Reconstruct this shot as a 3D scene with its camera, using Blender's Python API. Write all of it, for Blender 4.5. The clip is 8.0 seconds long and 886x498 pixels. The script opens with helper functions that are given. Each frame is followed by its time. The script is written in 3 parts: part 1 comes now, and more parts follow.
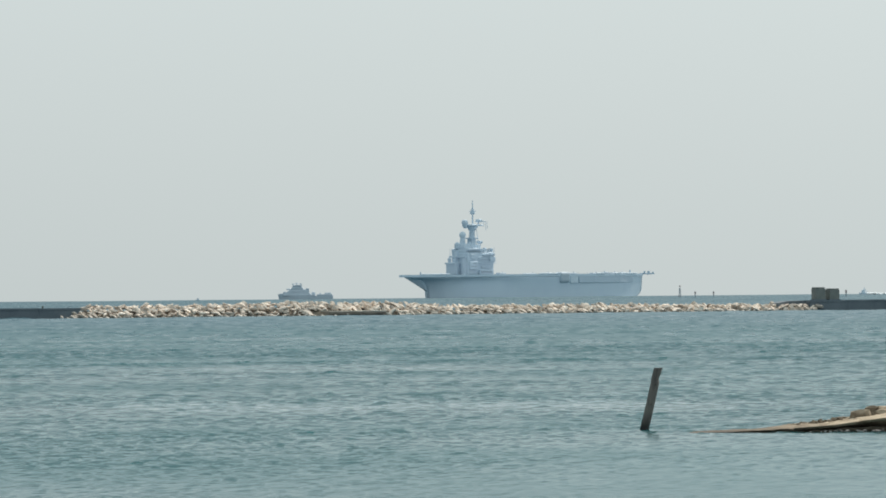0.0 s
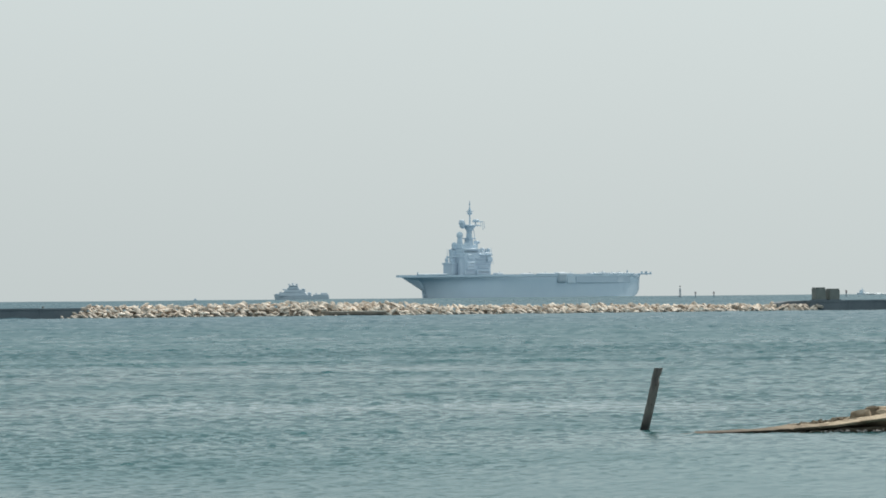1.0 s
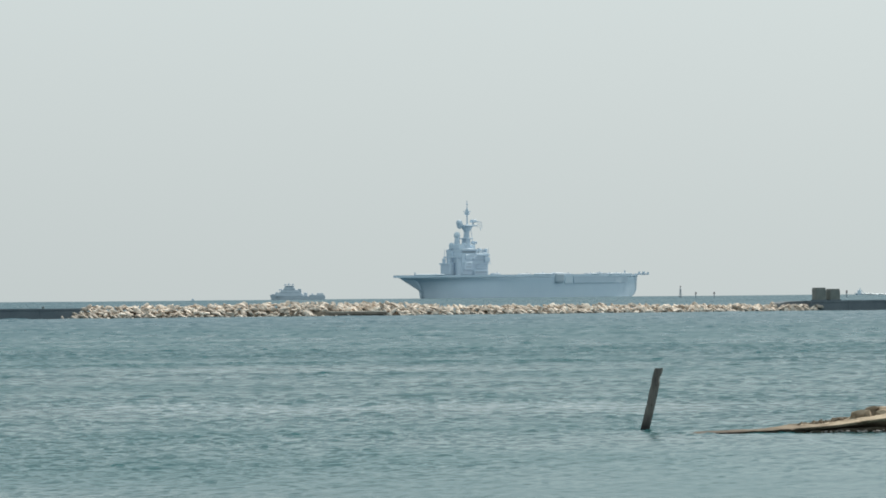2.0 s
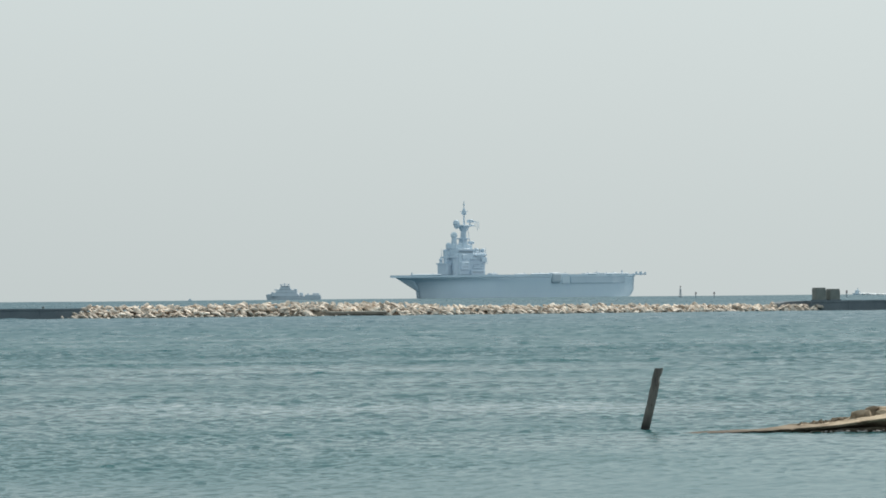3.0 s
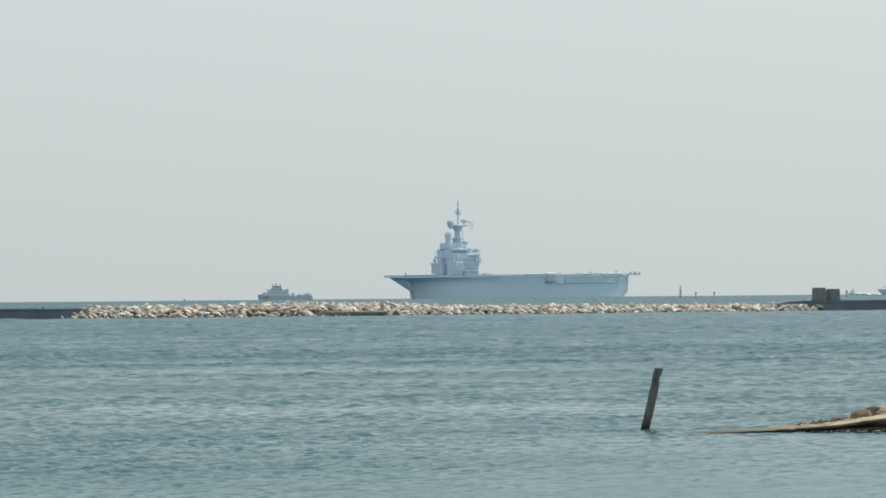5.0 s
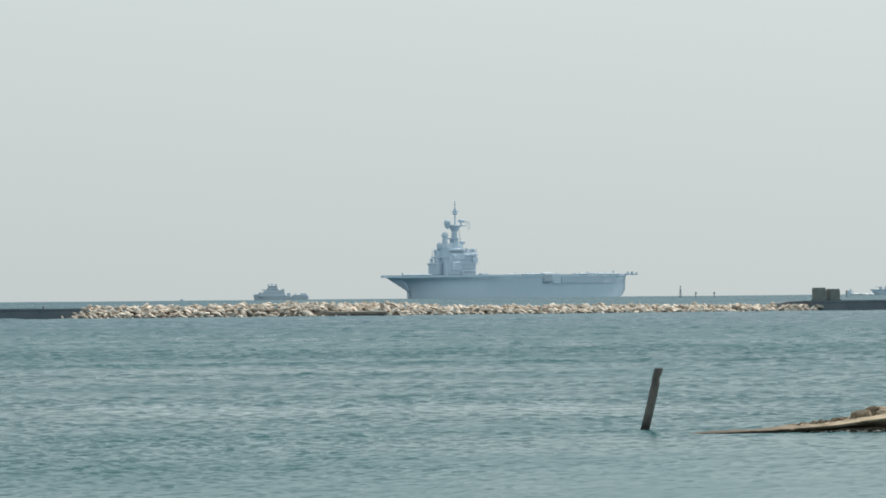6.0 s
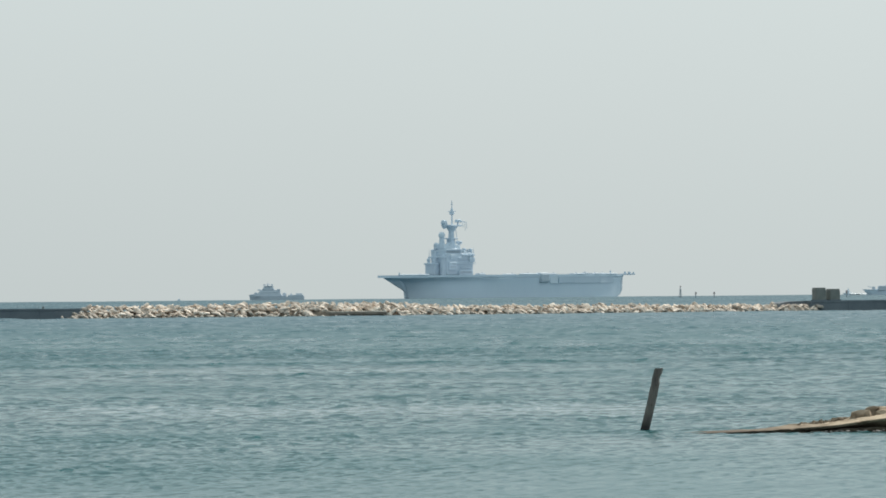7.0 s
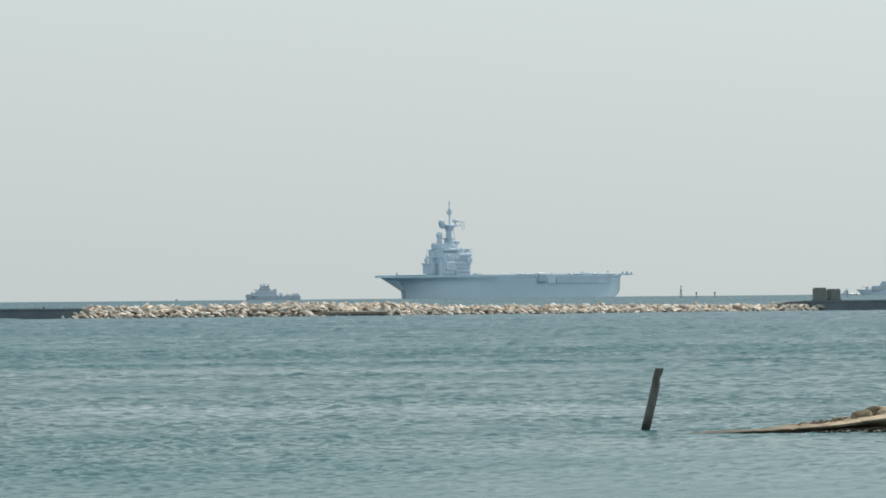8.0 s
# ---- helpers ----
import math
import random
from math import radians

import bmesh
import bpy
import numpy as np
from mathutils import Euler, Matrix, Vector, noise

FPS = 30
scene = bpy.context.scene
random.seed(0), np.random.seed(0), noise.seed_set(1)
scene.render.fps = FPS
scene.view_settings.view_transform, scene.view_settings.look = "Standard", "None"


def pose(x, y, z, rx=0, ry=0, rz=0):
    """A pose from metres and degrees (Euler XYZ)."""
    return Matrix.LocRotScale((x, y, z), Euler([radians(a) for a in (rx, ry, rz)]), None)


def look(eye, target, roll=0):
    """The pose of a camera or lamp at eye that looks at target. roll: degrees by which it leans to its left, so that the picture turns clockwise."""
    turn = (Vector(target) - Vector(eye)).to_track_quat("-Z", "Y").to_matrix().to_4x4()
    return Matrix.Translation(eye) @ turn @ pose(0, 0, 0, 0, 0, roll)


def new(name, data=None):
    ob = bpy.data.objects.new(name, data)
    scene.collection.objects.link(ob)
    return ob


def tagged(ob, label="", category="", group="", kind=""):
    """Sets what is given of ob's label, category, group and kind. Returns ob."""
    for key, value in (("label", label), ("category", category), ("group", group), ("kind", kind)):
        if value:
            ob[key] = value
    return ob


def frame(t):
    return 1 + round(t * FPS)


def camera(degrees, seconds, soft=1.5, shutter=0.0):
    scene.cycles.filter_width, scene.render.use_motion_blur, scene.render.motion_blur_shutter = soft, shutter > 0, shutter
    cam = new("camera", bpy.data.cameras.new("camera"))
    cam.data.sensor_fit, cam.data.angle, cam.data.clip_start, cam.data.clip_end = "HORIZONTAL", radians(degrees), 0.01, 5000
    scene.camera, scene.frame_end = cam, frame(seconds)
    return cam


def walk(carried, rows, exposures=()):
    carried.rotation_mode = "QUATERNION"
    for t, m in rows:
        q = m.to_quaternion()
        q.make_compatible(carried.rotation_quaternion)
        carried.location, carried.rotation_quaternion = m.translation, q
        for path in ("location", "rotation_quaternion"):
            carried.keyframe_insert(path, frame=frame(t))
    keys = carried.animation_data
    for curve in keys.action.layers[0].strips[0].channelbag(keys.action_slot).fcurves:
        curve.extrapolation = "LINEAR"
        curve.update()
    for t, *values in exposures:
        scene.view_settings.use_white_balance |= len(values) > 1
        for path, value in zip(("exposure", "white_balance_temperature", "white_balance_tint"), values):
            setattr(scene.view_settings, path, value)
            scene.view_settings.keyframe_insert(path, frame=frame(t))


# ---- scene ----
# Camera: long lens on a tripod at the shore, eye 3 m above the water.
EYE = (0.0, 0.0, 3.0)
cam = camera(7.178, 8.0, soft=1.75)


def aim(dx, dz):
    """Pose of the camera, its aim moved by dx and dz metres at 1 km."""
    return look(EYE, (dx, 1000.0, 9.39 + dz), -0.544)


walk(cam, [(0.0, aim(0.08, -0.06)), (0.6, aim(0.08, -0.06)), (1.5, aim(0, 0)), (3.0, aim(0, 0)), (7.0, aim(0, 0)),
           (7.5, aim(-0.02, 0.13)), (8.0, aim(-0.08, 0.0))])

# ---- world and sun ----
SUN_ELEV, SUN_AZ = 50.0, 30.0            # azimuth clockwise from +y (the view), so the sun stands right of and beyond the water
world = bpy.data.worlds.new("hazy_sky")
scene.world = world
world.use_nodes = True
wn, wl = world.node_tree.nodes, world.node_tree.links
wn.clear()
sky = wn.new("ShaderNodeTexSky")
sky.sky_type, sky.sun_disc = "NISHITA", False
sky.sun_elevation, sky.sun_rotation = radians(SUN_ELEV), radians(SUN_AZ)
sky.dust_density, sky.air_density = 3.0, 1.0
haze = wn.new("ShaderNodeMixRGB")
haze.inputs["Fac"].default_value = 0.88
# dull band of sea haze low down, paler above it and towards the sun
place, split, band = wn.new("ShaderNodeTexCoord"), wn.new("ShaderNodeSeparateXYZ"), wn.new("ShaderNodeValToRGB")
band.color_ramp.elements[0].position, band.color_ramp.elements[1].position = 0.0, 0.045
band.color_ramp.elements[0].color, band.color_ramp.elements[1].color = (0.617, 0.687, 0.691, 1), (0.668, 0.752, 0.764, 1)
band.color_ramp.elements.new(0.40).color = (0.60, 0.735, 0.77, 1)
tens = wn.new("ShaderNodeVectorMath")
tens.operation = "SCALE"
tens.inputs["Scale"].default_value = 10.0
wl.new(place.outputs["Generated"], split.inputs[0])
wl.new(split.outputs["Z"], band.inputs[0])
wl.new(band.outputs[0], tens.inputs[0])
side, glow = wn.new("ShaderNodeMapRange"), wn.new("ShaderNodeVectorMath")
for k, v in zip(("From Min", "From Max", "To Min", "To Max"), (-0.22, 0.22, 0.925, 1.045)):
    side.inputs[k].default_value = v
glow.operation = "SCALE"
wl.new(split.outputs["X"], side.inputs[0])
wl.new(tens.outputs[0], glow.inputs[0])
wl.new(side.outputs[0], glow.inputs["Scale"])
wl.new(glow.outputs[0], haze.inputs["Color2"])
bg = wn.new("ShaderNodeBackground")
bg.inputs["Strength"].default_value = 0.10
wout = wn.new("ShaderNodeOutputWorld")
wl.new(sky.outputs[0], haze.inputs["Color1"])
wl.new(haze.outputs[0], bg.inputs["Color"])
wl.new(bg.outputs[0], wout.inputs[0])

sun = new("sun", bpy.data.lights.new("sun", "SUN"))
sun.data.energy, sun.data.angle, sun.data.color = 3.7, radians(0.6), (1.0, 0.95, 0.87)
sa, se = radians(SUN_AZ), radians(SUN_ELEV)
sun.matrix_world = look((0, 0, 0), (-math.sin(sa) * math.cos(se), -math.cos(sa) * math.cos(se), -math.sin(se)))


# ---- materials ----
def material(name, col, col2, scale, rough=0.7, bump=0.2, fine=12.0, metal=0.0, vary=0.0, island=False, bump_dist=0.02, stretch=(1, 1, 1)):
    """Two-scale noise between two colours, with relief; vary: brightness change from piece to piece."""
    m = bpy.data.materials.new(name)
    m.use_nodes = True
    n, l = m.node_tree.nodes, m.node_tree.links
    b = n["Principled BSDF"]
    tc = n.new("ShaderNodeTexCoord")
    mp = n.new("ShaderNodeMapping")
    mp.inputs["Scale"].default_value = stretch
    l.new(tc.outputs["Object"], mp.inputs[0])
    a, f = n.new("ShaderNodeTexNoise"), n.new("ShaderNodeTexNoise")
    for t, s in ((a, scale), (f, scale * fine)):
        t.inputs["Scale"].default_value, t.inputs["Detail"].default_value = s, 5
        l.new(mp.outputs[0], t.inputs["Vector"])
    add = n.new("ShaderNodeMath")
    add.operation = "MULTIPLY_ADD"
    l.new(f.outputs["Fac"], add.inputs[0])
    add.inputs[1].default_value = 0.45
    l.new(a.outputs["Fac"], add.inputs[2])
    ramp = n.new("ShaderNodeValToRGB")
    ramp.color_ramp.elements[0].position, ramp.color_ramp.elements[1].position = 0.5, 0.95
    ramp.color_ramp.elements[0].color, ramp.color_ramp.elements[1].color = (*col, 1), (*col2, 1)
    l.new(add.outputs[0], ramp.inputs[0])
    out = ramp.outputs[0]
    if vary:
        oi, mr, hs = n.new("ShaderNodeNewGeometry" if island else "ShaderNodeObjectInfo"), n.new("ShaderNodeMapRange"), n.new("ShaderNodeHueSaturation")
        mr.inputs["To Min"].default_value, mr.inputs["To Max"].default_value = 1 - vary, 1 + vary
        l.new(oi.outputs["Random Per Island" if island else "Random"], mr.inputs[0])
        l.new(mr.outputs[0], hs.inputs["Value"])
        l.new(out, hs.inputs["Color"])
        out = hs.outputs[0]
    l.new(out, b.inputs["Base Color"])
    b.inputs["Roughness"].default_value, b.inputs["Metallic"].default_value = rough, metal
    if bump:
        bp = n.new("ShaderNodeBump")
        bp.inputs["Strength"].default_value, bp.inputs["Distance"].default_value = bump, bump_dist
        l.new(f.outputs["Fac"], bp.inputs["Height"])
        l.new(bp.outputs[0], b.inputs["Normal"])
    return m


def water_material():
    """Turbid green water; wavelets too small or far to be modelled show as roughness."""
    m = bpy.data.materials.new("sea_water")
    m.use_nodes = True
    n, l = m.node_tree.nodes, m.node_tree.links
    b = n["Principled BSDF"]
    tc = n.new("ShaderNodeTexCoord")

    def noise_at(scale, detail, stretch):
        mp, t = n.new("ShaderNodeMapping"), n.new("ShaderNodeTexNoise")
        mp.inputs["Scale"].default_value = stretch
        t.inputs["Scale"].default_value, t.inputs["Detail"].default_value = scale, detail
        l.new(tc.outputs["Object"], mp.inputs[0])
        l.new(mp.outputs[0], t.inputs["Vector"])
        return t.outputs["Fac"]

    def ranged(value, a0, a1, b0, b1):
        r = n.new("ShaderNodeMapRange")
        for k, v in zip(("From Min", "From Max", "To Min", "To Max"), (a0, a1, b0, b1)):
            r.inputs[k].default_value = v
        l.new(value, r.inputs[0])
        return r.outputs[0]

    ramp = n.new("ShaderNodeValToRGB")
    ramp.color_ramp.elements[0].position, ramp.color_ramp.elements[1].position = 0.3, 0.7
    ramp.color_ramp.elements[0].color, ramp.color_ramp.elements[1].color = (0.014, 0.078, 0.085, 1), (0.018, 0.095, 0.101, 1)
    deep = n.new("ShaderNodeMixRGB")
    deep.inputs["Color2"].default_value = (0.026, 0.086, 0.112, 1)
    l.new(noise_at(1.0, 3, (0.03, 0.012, 1)), ramp.inputs[0])
    l.new(ramp.outputs[0], deep.inputs["Color1"])
    l.new(deep.outputs[0], b.inputs["Base Color"])
    b.inputs["IOR"].default_value = 1.333
    pos = n.new("ShaderNodeSeparateXYZ")
    l.new(tc.outputs["Object"], pos.inputs[0])
    l.new(ranged(pos.outputs["Y"], 220, 800, 0, 1), deep.inputs["Fac"])
    add = n.new("ShaderNodeMath")
    add.operation = "ADD"
    l.new(ranged(pos.outputs["Y"], 130, 620, 0.09, 0.40), add.inputs[0])
    l.new(ranged(noise_at(1.0, 4, (0.05, 0.03, 1)), 0.35, 0.65, -0.06, 0.06), add.inputs[1])
    streak, far = n.new("ShaderNodeMath"), n.new("ShaderNodeMath")
    streak.operation, far.operation = "MULTIPLY", "ADD"
    l.new(ranged(noise_at(1.0, 3, (0.42, 0.035, 1)), 0.3, 0.7, -1, 1), streak.inputs[0])
    l.new(ranged(pos.outputs["Y"], 230, 600, 0.02, 0.17), streak.inputs[1])
    shallow = n.new("ShaderNodeMath")
    shallow.operation = "ADD"
    l.new(add.outputs[0], shallow.inputs[0])
    l.new(ranged(pos.outputs["Y"], 110, 185, 0.15, 0.0), shallow.inputs[1])
    l.new(shallow.outputs[0], far.inputs[0])
    l.new(streak.outputs[0], far.inputs[1])
    calm = n.new("ShaderNodeMath")
    calm.operation = "ADD"
    l.new(far.outputs[0], calm.inputs[0])
    l.new(ranged(pos.outputs["Y"], 1100, 3500, 0.0, 0.0), calm.inputs[1])
    l.new(calm.outputs[0], b.inputs["Roughness"])
    bp = n.new("ShaderNodeBump")
    bp.inputs["Strength"].default_value, bp.inputs["Distance"].default_value = 0.35, 0.04
    l.new(noise_at(3.0, 3, (0.8, 1.6, 1)), bp.inputs["Height"])
    l.new(bp.outputs[0], b.inputs["Normal"])
    return m


M_WATER = water_material()
M_ROCK = material("pale_limestone", (0.47, 0.37, 0.295), (0.85, 0.755, 0.655), 0.9, 0.9, 0.6, 8, vary=0.36, bump_dist=0.06)
M_ROCKS = material("pale_limestone_pile", (0.47, 0.37, 0.295), (0.85, 0.755, 0.655), 0.9, 0.9, 0.6, 8, vary=0.36, island=True, bump_dist=0.06)
# core colour darkened so that the gaps between boulders look shaded
M_RUBBLE = material("shade_dark_rubble", (0.13, 0.10, 0.075), (0.28, 0.23, 0.175), 0.8, 0.95, 0.6, 8, bump_dist=0.08)
# concrete of moles and huts: tone raised to imitate haze over the blacks
M_WALL = material("dark_concrete", (0.105, 0.128, 0.148), (0.155, 0.18, 0.197), 0.35, 0.85, 0.3, 10)
M_BUNKER = material("weathered_block", (0.135, 0.15, 0.14), (0.23, 0.235, 0.215), 0.8, 0.9, 0.4, 8)
def wet_below(m, z0, z1, dark):
    """Tide mark: the surface is darker and smoother where the water wets it."""
    n, l = m.node_tree.nodes, m.node_tree.links
    b = n["Principled BSDF"]
    src = b.inputs["Base Color"].links[0].from_socket
    tc, xyz, mr, mix, nz, ad = (n.new("ShaderNode" + k) for k in ("TexCoord", "SeparateXYZ", "MapRange", "MixRGB", "TexNoise", "Math"))
    nz.inputs["Scale"].default_value = 3.0
    l.new(tc.outputs["Object"], xyz.inputs[0])
    l.new(tc.outputs["Object"], nz.inputs["Vector"])
    ad.operation = "MULTIPLY_ADD"
    l.new(nz.outputs["Fac"], ad.inputs[0])
    ad.inputs[1].default_value = -0.12
    l.new(xyz.outputs["Z"], ad.inputs[2])
    mr.inputs["From Min"].default_value, mr.inputs["From Max"].default_value = z0 - 0.06, z1 - 0.06
    l.new(ad.outputs[0], mr.inputs[0])
    l.new(mr.outputs[0], mix.inputs["Fac"])
    mix.inputs["Color1"].default_value = (*dark, 1)
    l.new(src, mix.inputs["Color2"])
    l.new(mix.outputs[0], b.inputs["Base Color"])
    return m


M_SLAB = material("worn_ramp_concrete", (0.17, 0.12, 0.08), (0.62, 0.51, 0.37), 2.2, 0.9, 0.8, 7, bump_dist=0.03, stretch=(1, 2, 2))
wet_below(M_SLAB, 0.04, 0.20, (0.135, 0.108, 0.085))
M_BOULDER = material("brown_stone", (0.12, 0.09, 0.06), (0.42, 0.335, 0.245), 3.0, 0.9, 0.5, 6, vary=0.25)
M_QUAY = material("brown_concrete", (0.19, 0.155, 0.125), (0.33, 0.28, 0.23), 0.5, 0.9, 0.4, 10)
# wet stone, with the shade below the ramp's edge mixed into its colour
M_WET_SHADE = material("wet_shade_dark_stone", (0.034, 0.029, 0.022), (0.10, 0.08, 0.056), 4.0, 0.55, 0.5, 6)
for stone in (M_SLAB, M_BOULDER, M_WET_SHADE):
    stone.node_tree.nodes["Principled BSDF"].inputs["Specular IOR Level"].default_value = 0.12
M_PEBBLE = material("grey_pebbles", (0.11, 0.095, 0.085), (0.33, 0.30, 0.28), 6.0, 0.8, 0.3, 5)
M_WOOD = material("weathered_timber", (0.06, 0.052, 0.048), (0.21, 0.185, 0.165), 5.0, 0.85, 0.5, 7, stretch=(1, 1, 0.15))
wet_below(M_WOOD, 0.08, 0.4, (0.03, 0.027, 0.024))
# haze put into the naval, tug and window greys: paler than their paint
M_NAVY = material("haze_pale_naval_grey", (0.60, 0.705, 0.805), (0.64, 0.745, 0.83), 0.06, 0.6, 0.05, 14, stretch=(1, 1, 0.35))
M_NAVY2 = material("haze_grey_superstructure", (0.50, 0.595, 0.685), (0.55, 0.645, 0.73), 0.09, 0.6, 0.05, 10)
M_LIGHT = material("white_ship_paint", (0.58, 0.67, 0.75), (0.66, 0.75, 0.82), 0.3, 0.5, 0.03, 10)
M_PALE = material("haze_mid_grey_paint", (0.43, 0.50, 0.565), (0.49, 0.56, 0.62), 0.2, 0.6, 0.03, 10)
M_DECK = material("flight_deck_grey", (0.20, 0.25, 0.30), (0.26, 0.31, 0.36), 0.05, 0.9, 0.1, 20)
M_DARK = material("haze_grey_ship_window", (0.26, 0.32, 0.38), (0.30, 0.37, 0.43), 0.5, 0.4, 0.0)
M_TUG = material("haze_pale_tug_grey", (0.45, 0.51, 0.57), (0.50, 0.56, 0.615), 0.3, 0.6, 0.05, 10)
# beacon colours lifted towards grey in place of the haze before them
M_BUOY = material("haze_grey_beacon", (0.30, 0.34, 0.37), (0.36, 0.40, 0.43), 1.0, 0.6, 0.05)
M_BUOYRED = material("haze_dulled_red_beacon", (0.34, 0.27, 0.26), (0.39, 0.32, 0.31), 1.0, 0.6, 0.05)
M_FOAM = material("white_foam", (0.84, 0.87, 0.88), (0.94, 0.95, 0.95), 0.8, 0.9, 0.3, 6)


# ---- mesh helpers ----
def part(name, bm, mat, parent=None, label="", smooth=False):
    me = bpy.data.meshes.new(name)
    bmesh.ops.recalc_face_normals(bm, faces=bm.faces)
    bm.to_mesh(me)
    bm.free()
    me.materials.append(mat)
    if smooth:
        for p in me.polygons:
            p.use_smooth = True
    ob = new(name, me)
    ob.parent = parent
    return tagged(ob, label) if label else ob


def thing(name, m, label, category, group="", kind=""):
    ob = new(name)
    ob.matrix_world = m
    return tagged(ob, label, category, group, kind)


def block(bm, x0, x1, y0, y1, z0, z1, bev=0.0, top=1.0, shift=0.0):
    """Bevelled block; top: how far the upper face narrows, shift: and moves along x."""
    b = bmesh.new()
    bmesh.ops.create_cube(b, size=1)
    cx, cy = (x0 + x1) / 2, (y0 + y1) / 2
    for v in b.verts:
        k = top if v.co.z > 0 else 1
        s = shift if v.co.z > 0 else 0
        v.co = (cx + v.co.x * (x1 - x0) * k + s, cy + v.co.y * (y1 - y0) * k, z0 if v.co.z < 0 else z1)
    if bev:
        bmesh.ops.bevel(b, geom=b.edges[:], offset=bev, segments=2, affect="EDGES", profile=0.5)
    merge(bm, b)


def merge(bm, b):
    me = bpy.data.meshes.new("t")
    b.to_mesh(me)
    b.free()
    bm.from_mesh(me)
    bpy.data.meshes.remove(me)


def rod(bm, p, q, r0, r1=None, seg=10):
    p, q = Vector(p), Vector(q)
    b = bmesh.new()
    bmesh.ops.create_cone(b, cap_ends=True, segments=seg, radius1=r0, radius2=r0 if r1 is None else r1, depth=(q - p).length)
    b.transform(Matrix.Translation((p + q) / 2) @ (q - p).to_track_quat("Z", "Y").to_matrix().to_4x4())
    merge(bm, b)


def dome(bm, p, r, squash=1.0):
    b = bmesh.new()
    bmesh.ops.create_uvsphere(b, u_segments=16, v_segments=10, radius=r)
    b.transform(Matrix.Translation(p) @ Matrix.Diagonal((1, 1, squash, 1)))
    merge(bm, b)


def made(fn, *a, **k):
    bm = bmesh.new()
    fn(bm, *a, **k)
    return bm


def loft(bm, rows):
    """Skin through rows of equal length; ends closed."""
    vs = [[bm.verts.new(p) for p in r] for r in rows]
    for a, b in zip(vs, vs[1:]):
        for i in range(len(a) - 1):
            bm.faces.new((a[i], a[i + 1], b[i + 1], b[i]))
    bm.faces.new(vs[0])
    bm.faces.new(list(reversed(vs[-1])))


def between(table, x):
    """Straight interpolation in a short table of (x, value)."""
    return float(np.interp(x, [a for a, _ in table], [v for _, v in table]))


def boulder(seed, points=18, flat=0.7, power=3.0):
    """Angular stone: hull of random points on a rounded block."""
    rnd = random.Random(seed)
    bm = bmesh.new()
    for _ in range(points):
        v = Vector((rnd.gauss(0, 1), rnd.gauss(0, 1), rnd.gauss(0, 1)))
        v /= (abs(v.x) ** power + abs(v.y) ** power + abs(v.z) ** power) ** (1 / power)
        bm.verts.new((v.x * 0.5 * rnd.uniform(0.85, 1.1), v.y * 0.42, v.z * 0.5 * flat))
    r = bmesh.ops.convex_hull(bm, input=bm.verts[:])
    bmesh.ops.delete(bm, geom=list({g for g in r["geom_interior"] if isinstance(g, bmesh.types.BMVert)}), context="VERTS")
    return bm


